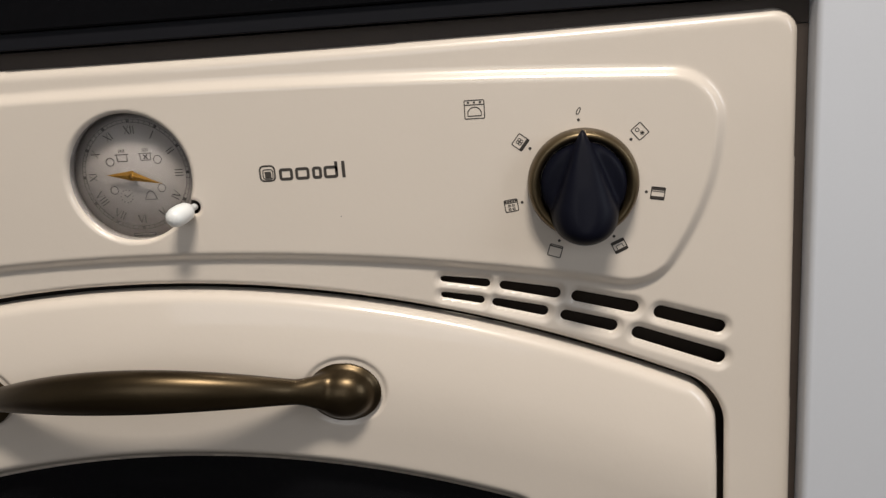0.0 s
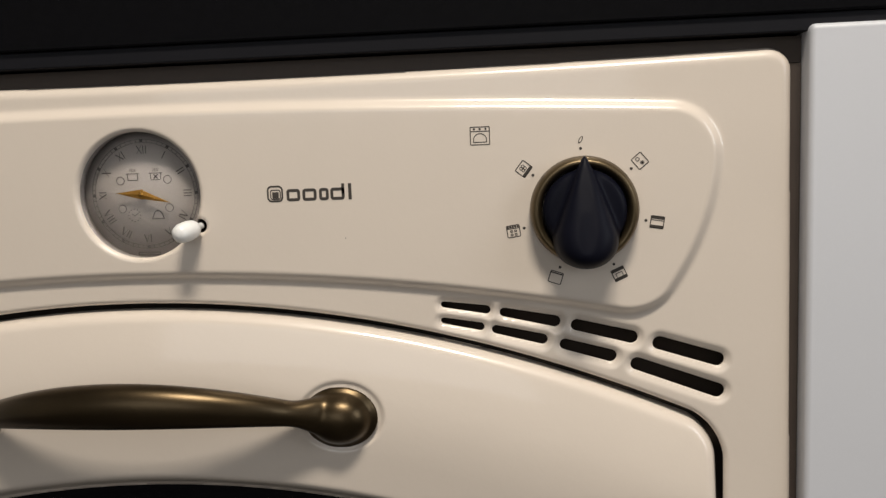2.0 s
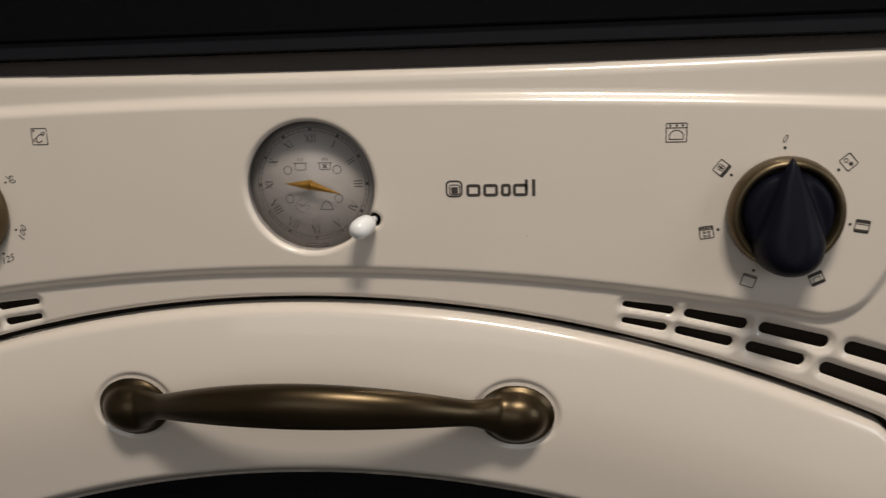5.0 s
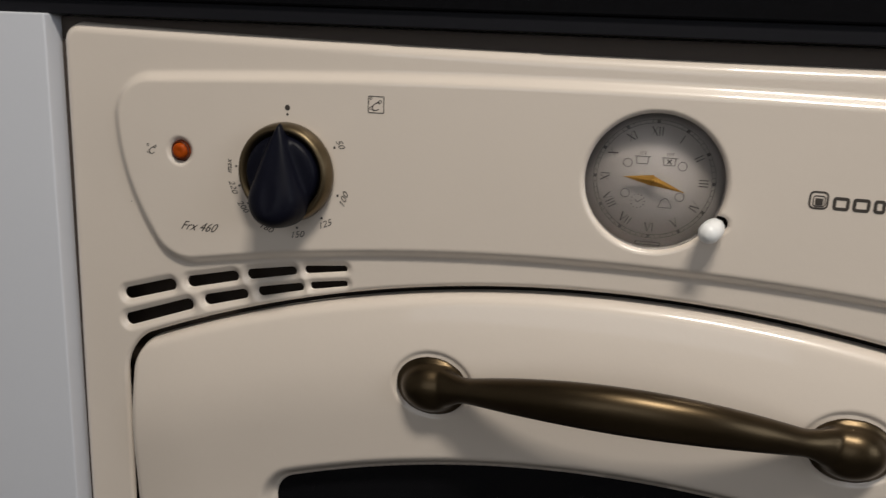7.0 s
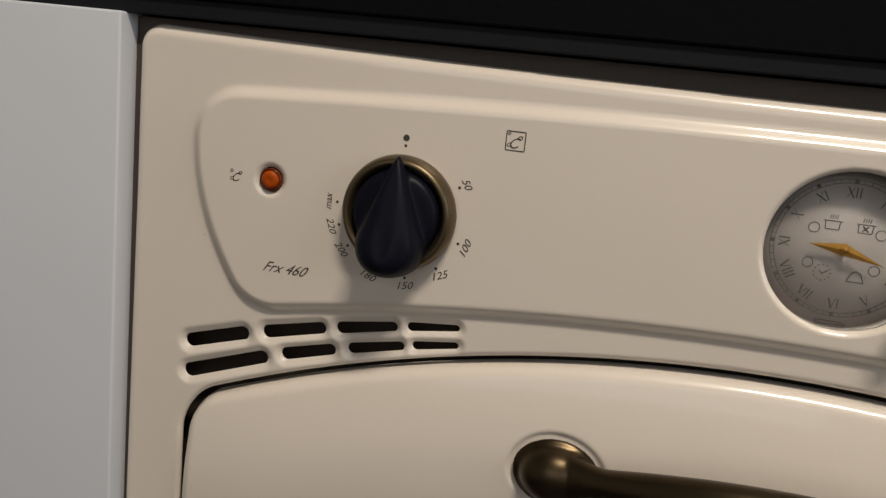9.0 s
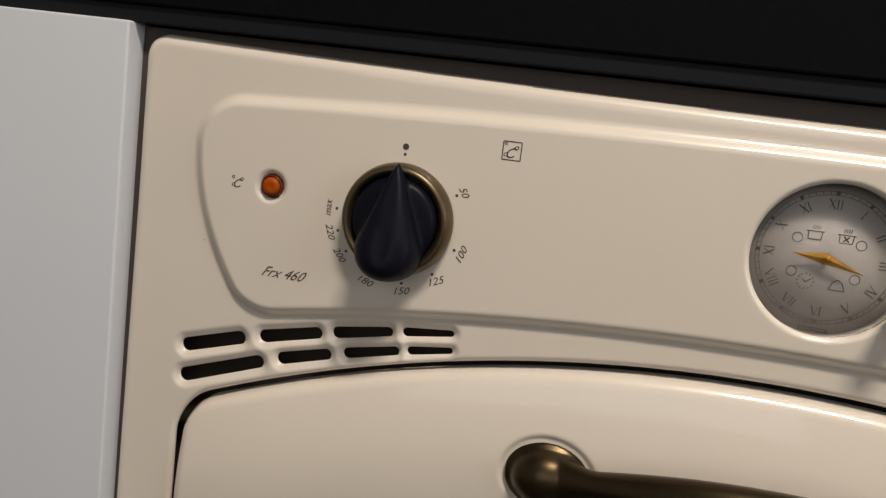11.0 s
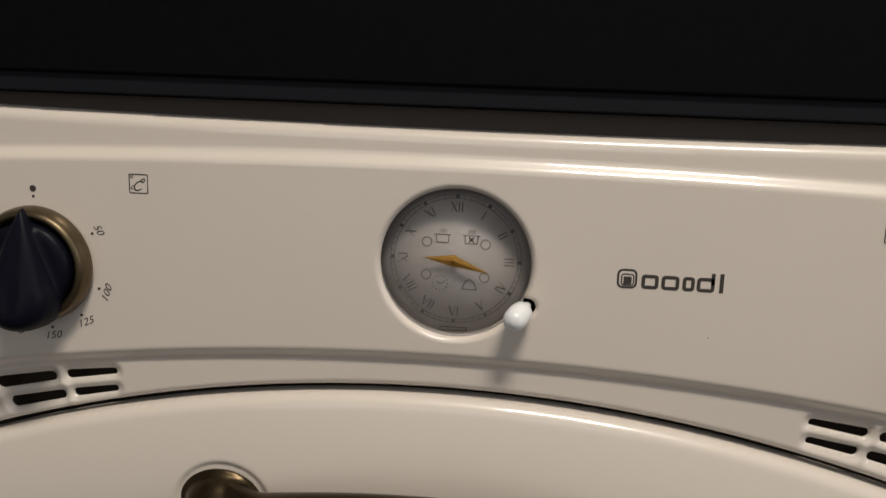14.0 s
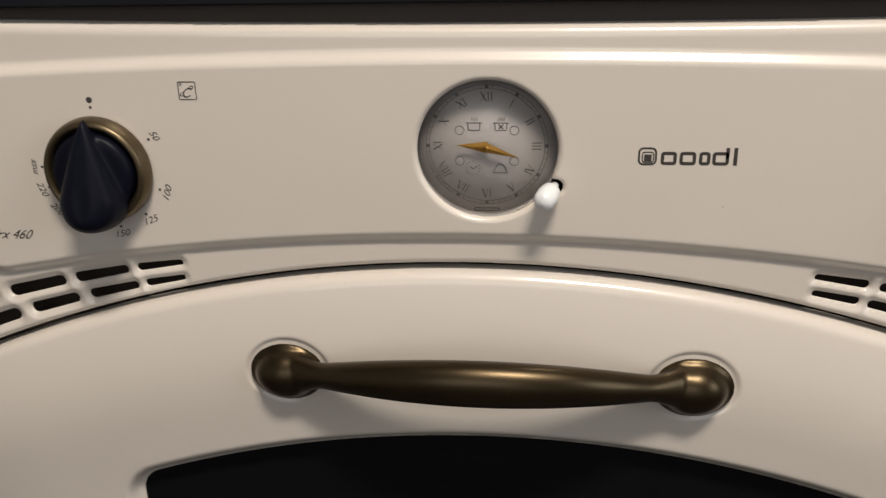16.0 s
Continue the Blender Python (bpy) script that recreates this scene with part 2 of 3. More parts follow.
# ---- room ----
def room():
    x0, x1, y0, y1, h = -1.9, 1.9, -2.6, 0.62, 2.4
    for name, b, mat, what in (
        ("floor", (x0 - 0.1, x1 + 0.1, y0 - 0.1, y1 + 0.1, -0.1, 0), FLOOR, "dark brown tiled kitchen floor"),
        ("ceiling", (x0 - 0.1, x1 + 0.1, y0 - 0.1, y1 + 0.1, h, h + 0.1), PAINT, "plain white painted kitchen ceiling"),
        ("wall_north", (x0 - 0.1, x1 + 0.1, y1, y1 + 0.1, 0, h), PAINT, "plain white painted wall behind the units"),
        ("wall_west", (x0 - 0.1, x0, y0, y1, 0, h), PAINT, "plain white painted kitchen wall"),
    ):
        tagged(part(name, box(*b), mat, smooth=False), what, name.split("_")[0], kind="structure")
    a, b, c, d = WINDOW
    e, f, g, k = SIDE
    south = [(x_lo, x_hi, y0 - 0.1, y0, z_lo, z_hi) for x_lo, x_hi, z_lo, z_hi in ((x0 - 0.1, a, 0, h), (b, x1 + 0.1, 0, h), (a, b, 0, c), (a, b, d, h))]
    east = [(x1, x1 + 0.1, y_lo, y_hi, z_lo, z_hi) for y_lo, y_hi, z_lo, z_hi in ((y0, e, 0, h), (f, y1, 0, h), (e, f, 0, g), (e, f, k, h))]
    for name, boxes in (("wall_south", south), ("wall_east", east)):
        bm = bmesh.new()
        for extent in boxes:
            piece = box(*extent)
            mesh = bpy.data.meshes.new("piece")
            piece.to_mesh(mesh)
            piece.free()
            bm.from_mesh(mesh)
            bpy.data.meshes.remove(mesh)
        bmesh.ops.remove_doubles(bm, verts=bm.verts, dist=1e-5)
        tagged(part(name, bm, PAINT, smooth=False), "plain white painted wall with a window opening", "wall", kind="structure")
    fixture = tagged(new("ceiling_lamp"), "white oblong ceiling lamp with a glowing diffuser", "lamp")
    fixture.location = (LAMP[0], LAMP[1], 2.4)
    part("housing", box(-0.28, 0.28, -0.13, 0.13, -0.03, 0.0, 0.004), WHITE, fixture, smooth=False)
    part("diffuser", box(-0.25, 0.25, -0.10, 0.10, -0.036, -0.0302, 0.002), glow_material("lamp_diffuser", (1.0, 0.9, 0.77), 2.0), fixture, "glowing opal diffuser", smooth=False)


room()


# ---- kitchen units ----
def base_cabinet(side):
    """A white base unit beside the oven; side is -1 or 1."""
    thing = tagged(new("base_cabinet"), "white lacquered base cabinet standing beside the cream oven", "cabinet", "white base cabinets")
    near, top = (0.3032, 0.1145) if side < 0 else (0.3038, 0.1170)
    lo, hi = sorted((side * near, side * 0.90))
    part("body", box(lo + 0.002, hi - 0.002, 0.022, 0.58, 0.0, UP + 0.1120, 0.001), WHITE, thing, smooth=False)
    part("door", box(lo, hi, -0.0030, 0.019, 0.10, UP + top, 0.0012 if side < 0 else 0.0026, 4), WHITE, thing, "flat white lacquered door with softened edges")
    return thing


for side in (-1, 1):
    base_cabinet(side)

shelf = tagged(part("oven_support", box(-0.2985, 0.2985, 0.03, 0.58, 0.0, UP - 0.492), WHITE, smooth=False), "white plinth board carrying the built-in oven", "plinth", kind="structure")

worktop = tagged(new("worktop"), "black kitchen worktop lying above oven and cabinets", "worktop")
worktop.location = (0, 0, UP + 0.1121)
part("slab", box(-0.90, 0.90, -0.001, 0.60, 0.0100, 0.052, 0.0010), BLACK, worktop, smooth=False)
part("edge_band", box(-0.90, 0.90, 0.001, 0.030, 0.0022, 0.0098, 0.0006), BAND, worktop, "charcoal band under the slab", smooth=False)
# added strip whose brown stands in for shade between oven and worktop
part("gap_shade_strip", box(-0.3030, 0.3036, 0.0094, 0.0195, -0.0102, 0.0012), GAP_SHADE, worktop, "brown strip imitating the shade in the gap above the oven", smooth=False)

# ---- oven ----
oven = tagged(new("built_in_oven"), "cream enamelled retro built-in oven with antique brass fittings", "oven")
BASE = UP - 0.49
oven.location = (0, 0, BASE)
LIFT = (0, 0, 0.49)

KNOB_L, KNOB_R, KNOB_ZL, KNOB_ZR = -0.1702, 0.2078, 0.0447, 0.0408
DIAL_C, DIAL_R = (0.0010, 0.0537), 0.0297
PRINT = -0.00012


def outline(x, z):
    return meet(0.1055 - 0.0040 * x + 0.052 * x * x - z, 0.2990 + 0.008 * np.clip(0.09 - z, 0, 0.2) - np.abs(x), 0.011)


def opening(x, z):
    """Positive inside the hole in the panel that holds the door."""
    u = x + 0.004
    top = (0.0015 - 0.820 * u * u - z) / np.sqrt(1 + (1.64 * u) ** 2)
    return meet(top, 0.2698 - np.abs(x), 0.016)


def plateau(x, z):
    """Positive on the raised control field."""
    top = 0.0930 - 0.0010 * x - 0.0073 * (x / 0.248) ** 2 - z
    low = (z - 0.0150 + 0.415 * x * x) / np.sqrt(1 + (0.83 * x) ** 2)
    edge = 0.2668 - 5.3 * np.maximum(0.066 - z, 0) ** 2 - np.abs(x)
    edge = edge / np.sqrt(1 + (10.6 * np.maximum(0.066 - z, 0)) ** 2)
    return np.minimum(meet(top, edge, 0.020), meet(low, edge, 0.013))


# vent slots: two rows following the arch, as (x outer, z outer, x inner, z inner, r outer, r inner)
SLOTS = (
    (-0.2697, -0.0305, -0.2385, -0.0210, 0.0030, 0.0029),
    (-0.2312, -0.0194, -0.2015, -0.0122, 0.0028, 0.0025),
    (-0.1962, -0.0112, -0.1688, -0.0058, 0.0025, 0.0020),
    (-0.1642, -0.0050, -0.1415, -0.0018, 0.0019, 0.0014),
    (-0.2697, -0.0453, -0.2285, -0.0305, 0.0031, 0.0028),
    (-0.2215, -0.0281, -0.1962, -0.0211, 0.0027, 0.0024),
    (-0.1902, -0.0196, -0.1650, -0.0138, 0.0023, 0.0019),
    (-0.1612, -0.0130, -0.1412, -0.0094, 0.0018, 0.0014),
)


def slots(x, z):
    """Distance outside the nearest vent slot."""
    best = np.full(np.shape(x), 1.0)
    ax = -np.abs(x)
    for x0, z0, x1, z1, r0, r1 in SLOTS:
        k = math.hypot(x1 - x0, z1 - z0)
        ux, uz = (x1 - x0) / k, (z1 - z0) / k
        a, length = r0, k - r0 - r1
        t = np.clip(((ax - x0) * ux + (z - z0) * uz - a) / length, 0, 1)
        px, pz = x0 + ux * (a + t * length), z0 + uz * (a + t * length)
        best = np.minimum(best, np.hypot(ax - px, z - pz) - (r0 + (r1 - r0) * t) * 1.10)
    return best


def dial_hole(x, z):
    """Distance outside the clock opening and the notch of its setting button."""
    return np.hypot(x - DIAL_C[0], z - DIAL_C[1]) - DIAL_R


NOTCH = (0.0298, 0.0386)


def notch(x, z):
    return np.hypot(x - NOTCH[0], z - NOTCH[1]) - 0.0033


def lamp_hole(x, z):
    return np.hypot(x + 0.2300, z - 0.0504) - 0.0054


def panel_inside(x, z):
    return np.minimum.reduce([outline(x, z), -opening(x, z), slots(x, z), dial_hole(x, z), notch(x, z), lamp_hole(x, z)])


def panel_height(x, z):
    e = np.clip(outline(x, z), 0, 0.0055)
    y = 0.0055 - np.sqrt(np.maximum(0.0055 ** 2 - (0.0055 - e) ** 2, 0))
    y = y + (0.0037 - 0.0005 * smooth_step(0.03, 0.08, z)) * (1 - smooth_step(-0.0032, 0.0028, plateau(x, z)))
    y = y + 0.0014 * (1 - smooth_step(0.0, 0.0034, slots(x, z)))
    y = y + 0.0016 * (1 - smooth_step(0.0, 0.0015, dial_hole(x, z)))
    y = y + 0.0010 * (1 - smooth_step(0.0, 0.0012, notch(x, z)))
    y = y + 0.0014 * (1 - smooth_step(0.0, 0.0022, lamp_hole(x, z)))
    return y + 0.0012 * (1 - smooth_step(0.0, 0.0018, -opening(x, z)))


xs = np.linspace(-0.3016, 0.3016, 671)
zs = np.concatenate([np.linspace(-0.488, -0.175, 20), np.arange(-0.170, 0.1125, 0.0009)])
front = part("front_panel", sheet(xs, zs, panel_inside, panel_height, 0.0012), ENAMEL, oven, "pressed cream enamel front panel with vent slots", at=LIFT)
part("casing", box(-0.285, 0.285, 0.030, 0.55, -0.488, 0.090), INSIDE, oven, "dark oven casing", smooth=False, at=LIFT)
# dark back plate close behind the sheet, seen through slots and gaps
part("back_plate", box(-0.2955, 0.2955, 0.0200, 0.029, -0.487, 0.104), GAP, oven, "dark metal behind the panel", smooth=False, at=LIFT)


# filler strips added in the joints beside the cabinets, their brown imitating the shade there
for x0, x1 in ((-0.3030, -0.2985), (0.2985, 0.3036)):
    part("joint_shade_strip", box(x0, x1, 0.0090, 0.0195, -0.487, 0.1016), GAP_SHADE, oven, "added brown strip imitating the shade in the joint", smooth=False, at=LIFT)


# ---- oven door ----
def door_inside_outer(x, z, r=0.013):
    u = x + 0.004
    top = (-0.0020 - 0.822 * u * u - z) / np.sqrt(1 + (1.65 * u) ** 2)
    return meet(top, 0.2662 - np.abs(x), r)


def window_field(x, z):
    """Positive inside the window's lip."""
    u = x - 0.006
    top = (-0.0828 - 0.95 * u * u - z) / np.sqrt(1 + (1.9 * u) ** 2)
    return meet(top, 0.1870 - np.abs(x), 0.016)


LIP = 0.0065
BOSSES = ((-0.0928, -0.0520), (0.0932, -0.0525))


def boss_field(x, z):
    d = np.full(np.shape(x), 1.0)
    for bx, bz in BOSSES:
        d = np.minimum(d, (np.hypot((x - bx) / 0.0190, (z - bz) / 0.0155) - 1) * 0.017)
    return d


def door_inside(x, z):
    return np.minimum(door_inside_outer(x, z), LIP - window_field(x, z))


def door_height(x, z):
    d = np.clip(door_inside_outer(x, z), 0, None)
    e = np.clip(d, 0, 0.0055)
    y = -0.0062 + 0.0055 - np.sqrt(np.maximum(0.0055 ** 2 - (0.0055 - e) ** 2, 0))
    above = -0.0014 - 0.825 * (x + 0.004) ** 2 - z
    y = y + 0.0084 * np.clip(1 - above / 0.062, 0, 1) ** 2
    y = y + 0.0048 * smooth_step(0.030, 0.120, above)
    y = y + 0.0024 * np.clip(1 - (0.2650 - np.abs(x)) / 0.045, 0, 1) ** 2
    y = y + 0.0072 * smooth_step(-0.0025, LIP, window_field(x, z)) ** 1.5
    return y + 0.0014 * (1 - smooth_step(-0.0004, 0.0019, boss_field(x, z)))


xs = np.linspace(-0.2670, 0.2670, 535)
zs = np.concatenate([np.linspace(-0.470, -0.180, 16), np.arange(-0.174, 0.0045, 0.001)])
door = part("door", sheet(xs, zs, door_inside, door_height, 0.004), ENAMEL, oven, "closed cream enamel door with an arched top", at=LIFT)
part("window_glass", box(-0.195, 0.195, 0.0062, 0.0105, -0.465, -0.070), BLACKGLASS, door, "black glossy oven window", smooth=False)


# ---- handle ----
def handle_shape():
    """A bowed bar, slim at its ends and full in the middle, cast in one piece with its two oval bosses."""
    n, m, half = 72, 28, 0.0880
    verts, faces = [], []
    for i in range(n + 1):
        u = -1 + 2 * i / n
        s = 1 - u * u
        v = abs(u)
        x = half * u
        y = -0.0350 + 0.0268 * v ** 2.1
        z = -0.0374 - 0.0140 * v ** 2.1
        flare = float(smooth_step(0.82, 1.02, np.float64(v)))
        a = 0.0048 + 0.0057 * s ** 1.25 + 0.0058 * flare
        b = 0.0048 + 0.0036 * s + 0.0026 * flare
        for k in range(m):
            t = 2 * math.pi * k / m
            verts.append((x, y - b * math.cos(t), z + a * math.sin(t)))
    for i in range(n):
        for k in range(m):
            p, q = i * m + k, i * m + (k + 1) % m
            faces.append((p, p + m, q + m, q))
    faces += [tuple(range(m)), tuple(reversed(range(n * m, (n + 1) * m)))]
    mesh = to_bm(verts, faces)
    bm = bmesh.new()
    bm.from_mesh(mesh)
    bpy.data.meshes.remove(mesh)
    for bx, bz in BOSSES:
        # a thin oval flange and the round end that stands on it
        for rx, ry, rz, power in ((0.0186, 0.0026, 0.0153, 0.40), (0.0150, 0.0122, 0.0124, 0.92)):
            for v in bmesh.ops.create_uvsphere(bm, u_segments=40, v_segments=24, radius=1)["verts"]:
                x, y, z = v.co
                out = -ry * abs(y) ** power if y < 0 else 0.002 * y
                v.co = (bx + rx * x, -0.0050 + out, bz + rz * z)
    bmesh.ops.recalc_face_normals(bm, faces=bm.faces)
    return bm


handle = part("handle", handle_shape(), BRASS, oven, "bowed antique brass door handle with oval bosses", at=LIFT)
weld = handle.modifiers.new("weld", "REMESH")
weld.mode, weld.voxel_size, weld.use_smooth_shade = "VOXEL", 0.0007, True
ease = handle.modifiers.new("ease", "SMOOTH")
ease.factor, ease.iterations = 0.5, 60


# ---- knobs ----
def knob(cx, cz):
    """A navy-black grip on a brass bezel."""
    body = part("control_knob", knob_grip(cx, cz), KNOB, oven, "navy-black pointer knob in a brass bezel", at=LIFT)
    weld = body.modifiers.new("weld", "REMESH")
    weld.mode, weld.voxel_size, weld.use_smooth_shade = "VOXEL", 0.0006, True
    ease = body.modifiers.new("ease", "SMOOTH")
    ease.factor, ease.iterations = 0.5, 34
    ring = [(0.0205, 0.002)] + [(0.0213 + 0.0028 * math.cos(radians(t)), -0.0020 - 0.0072 * math.sin(radians(t))) for t in range(0, 181, 15)] + [(0.0184, 0.0)]
    part("bezel", lathe(ring, cx, cz, cap=False), BEZEL, body, "antique brass bezel ring")
    return body


def knob_grip(cx, cz):
    base = lathe([(0.0, -0.003), (0.0184, -0.003), (0.0184, -0.0082), (0.0178, -0.0098), (0.0160, -0.0110), (0.0001, -0.0118)], cx, cz)
    # pointer grip: a drop outline, narrow above and full below, rising towards its lower end
    n, verts, faces = 64, [], []
    levels = ((0.0, 1.10), (0.40, 1.05), (0.66, 0.95), (0.84, 0.80), (0.95, 0.58), (1.0, 0.30))
    for h, k in levels:
        for i in range(n):
            a = 2 * math.pi * i / n
            s = math.sin(a)
            v = (s + 1) / 2                      # 0 below, 1 at the pointer's tip
            if v < 0.30:
                wide = 0.0134 * (1 - ((0.30 - v) / 0.30) ** 2.6) ** 0.5
            else:
                wide = 0.0134 * ((1 - v) / 0.70) ** 0.85
            x = math.copysign(wide, math.cos(a)) * min(1.0, abs(math.cos(a)) * 60) * k
            z = -0.0244 + 0.0490 * v
            z = z * (0.62 + 0.38 * k) if v < 0.5 else z * (0.80 + 0.20 * k)
            top = 0.0248 - 0.0125 * v ** 1.4
            y = -0.0080 - (top - 0.0080) * h
            verts.append((cx + x, float(y), cz + z))
    for j in range(len(levels) - 1):
        for i in range(n):
            p, q = j * n + i, j * n + (i + 1) % n
            faces.append((p, q, q + n, p + n))
    faces += [tuple(range((len(levels) - 1) * n, len(levels) * n)), tuple(reversed(range(n)))]
    mesh = to_bm(verts, faces)
    base.from_mesh(mesh)
    bpy.data.meshes.remove(mesh)
    bmesh.ops.recalc_face_normals(base, faces=base.faces)
    return base


knob_left = knob(KNOB_L, KNOB_ZL)
knob_right = knob(KNOB_R, KNOB_ZR)

# ---- indicator lamp ----
lamp = part("indicator_lamp", lathe([(0.0052, 0.006), (0.0049, 0.0020), (0.0044, 0.0012), (0.0041, 0.0010), (0.0038, -0.0006), (0.0028, -0.0014), (0.0014, -0.0012), (0.0001, -0.0010)], -0.2300, 0.0504, 40), AMBER, oven, "unlit amber indicator lamp", at=LIFT)
lamp_print = printed("lamp_symbol", [arc(-0.2482, 0.0522, 0.0006, 0.0003, 0, 360, PRINT, 10)], front)

part("collar", lathe([(0.0050, 0.0010), (0.0049, 0.0001), (0.0046, -0.0001), (0.0042, 0.0003), (0.0041, 0.0012)], -0.2300, 0.0504, 40, cap=False), material("dark_amber", (0.10, 0.020, 0.005), 0.35), lamp, "dark amber collar")

# ---- scale of the temperature knob ----
SCALE = (("50", 29), ("100", -20), ("125", -50), ("150", -80), ("180", -111), ("200", -141), ("220", -161), ("max", 179))
SCALE_X = -0.1709
for text, angle in SCALE:
    a = radians(angle)
    printed("scale_dot", [disc(SCALE_X + 0.0277 * math.cos(a), KNOB_ZL + 0.0277 * math.sin(a), 0.00062, PRINT, 12)], front)
    r = 0.0310
    turn = {29: -60, 179: 90, -50: 22}.get(angle, angle + 90)
    lettering("scale_number", text, SCALE_X + (r + 0.0002) * math.cos(a), KNOB_ZL + r * math.sin(a), 0.0031 if text != "max" else 0.0021, PRINT, front, turn=turn, width=0.0072 if text != "50" else 0.0048)
printed("scale_dot", [disc(SCALE_X, KNOB_ZL + 0.0275, 0.00062, PRINT, 12)], front)
printed("zero_dot", [disc(SCALE_X, KNOB_ZL + 0.0307, 0.00135, PRINT)], front)
lettering("model_lettering", "Frx 460", -0.2201, 0.0126, 0.0046, PRINT, front, shear=0.7, width=0.0215)

# temperature sign
printed("temperature_sign", [frame_ring(-0.1262, 0.0794, 0.0080, 0.0079, 0.00042, 0.0006, PRINT), arc(-0.1289, 0.0821, 0.0005, 0.00028, 0, 360, PRINT, 10)], front)
def script_c(name, x, z, k):
    """A curly capital C: a slanted bow, a hook above and a loop below."""
    bow = [arc(x + 0.0001 * k, z - 0.0004 * k, 0.0016 * k, 0.00046 * k, 62, 325, PRINT), arc(x + 0.0006 * k, z + 0.0014 * k, 0.0007 * k, 0.00032 * k, -80, 215, PRINT, 16),
           arc(x - 0.0019 * k, z - 0.0010 * k, 0.0006 * k, 0.00026 * k, 60, 300, PRINT, 14)]
    lean = [([(px + 0.45 * (pz - z), py, pz) for px, py, pz in v], f) for v, f in join_each(bow)]
    return printed(name, lean, front)


def join_each(pieces):
    return [(list(v), list(f)) for v, f in pieces]


script_c("sign_letter", -0.1259, 0.0790, 1.15)
script_c("lamp_letter", -0.2455, 0.0500, 1.05)

# oven sign
bx, bz = 0.1624, 0.0753
printed("oven_sign", [frame_ring(bx, bz, 0.0090, 0.0083, 0.00042, 0.0006, PRINT), bar(bx - 0.0045, bz + 0.0020, bx + 0.0045, bz + 0.0020, 0.0004, PRINT)]
        + [disc(bx + d, bz + 0.0030, 0.0005, PRINT, 10) for d in (-0.0026, 0, 0.0026)]
        + [arc(bx, bz - 0.0020, 0.0030, 0.0004, 20, 160, PRINT), bar(bx - 0.0029, bz - 0.0028, bx + 0.0029, bz - 0.0028, 0.0004, PRINT), bar(bx - 0.0029, bz - 0.0029, bx - 0.0029, bz - 0.0008, 0.0004, PRINT), bar(bx + 0.0029, bz - 0.0029, bx + 0.0029, bz - 0.0008, 0.0004, PRINT)], front)

# ---- function knob's symbols ----
SYM = (0.2078, 0.0404)
for k in range(7):
    a = radians(92 - k * 360 / 7)
    printed("scale_dot", [disc(SYM[0] + 0.0277 * math.cos(a), SYM[1] + 0.0277 * math.sin(a), 0.00066, PRINT, 12)], front)
    cx, cz = SYM[0] + 0.0327 * math.cos(a), SYM[1] + 0.0327 * math.sin(a)
    if k == 0:
        lettering("off_symbol", "0", cx + 0.0002, cz - 0.0012, 0.0032, PRINT, front, shear=0.5, width=0.0022)
        continue
    w, h = 0.0062, 0.0057
    top = bar(cx - w / 2, cz + 0.0020, cx + w / 2, cz + 0.0020, 0.0013, PRINT)
    low = bar(cx - w / 2, cz - 0.0020, cx + w / 2, cz - 0.0020, 0.0013, PRINT)
    items = [frame_ring(cx, cz, w, h, 0.00042, 0.0007, PRINT)]
    if k == 1:      # a lamp and a star
        items += [arc(cx - 0.0012, cz - 0.0004, 0.0008, 0.0003, 0, 360, PRINT, 12)] + [turned(bar(cx + 0.0002, cz + 0.0003, cx + 0.0022, cz + 0.0003, 0.0003, PRINT), cx + 0.0012, cz + 0.0003, t) for t in (0, 45, 90, 135)]
    elif k == 2:
        items += [top, low, bar(cx - w / 2, cz + 0.0008, cx + w / 2, cz + 0.0008, 0.0003, PRINT)]
    elif k == 3:
        items += [top, frame_ring(cx, cz - 0.0006, 0.0032, 0.0026, 0.0003, 0.0003, PRINT), low]
    elif k == 4:
        items += [bar(cx - w / 2, cz + 0.0019, cx + w / 2, cz + 0.0019, 0.0006, PRINT)]
    elif k == 5:    # a ribbed grill over two by two squares
        items += [disc(cx + d, cz + 0.0019, 0.0005, PRINT, 8) for d in (-0.0022, -0.0011, 0.0, 0.0011, 0.0022)] + [bar(cx - w / 2, cz + 0.0012, cx + w / 2, cz + 0.0012, 0.0003, PRINT)]
        items += [frame_ring(cx + d, cz - 0.0008 + e, 0.0012, 0.0010, 0.0003, 0.0002, PRINT) for d in (-0.0009, 0.0009) for e in (-0.0008, 0.0008)]
    else:           # a fan over a thick base
        items += [turned(arc(cx + 0.0008, cz + 0.0004, 0.0007, 0.0003, 0, 360, PRINT, 10), cx, cz + 0.0004, t) for t in (45, 135, 225, 315)] + [low]
    printed("function_symbol", [turned(i, cx, cz, (0, -50, -9, 25, -18, 8, 52)[k]) for i in items], front)

# ---- maker's mark, as plain shapes ----
mx, mz = 0.0670, 0.0524
mark = [frame_ring(mx, mz, 0.0076, 0.0076, 0.0008, 0.0022, PRINT), frame_ring(mx + 0.0002, mz - 0.0004, 0.0050, 0.0048, 0.0005, 0.0012, PRINT), flat([(mx - 0.0013, mz - 0.0022), (mx + 0.0017, mz - 0.0022), (mx + 0.0017, mz + 0.0008), (mx - 0.0013, mz + 0.0008)], PRINT)]
printed("makers_mark", mark, front)
for x0, w, h in ((0.0724, 0.0064, 0.0056), (0.0799, 0.0066, 0.0056), (0.0877, 0.0045, 0.0056), (0.0930, 0.0066, 0.0056)):
    printed("mark_bar", [frame_ring(x0 + w / 2, 0.0488 + h / 2, w, h, 0.00135, 0.0014, PRINT)], front)
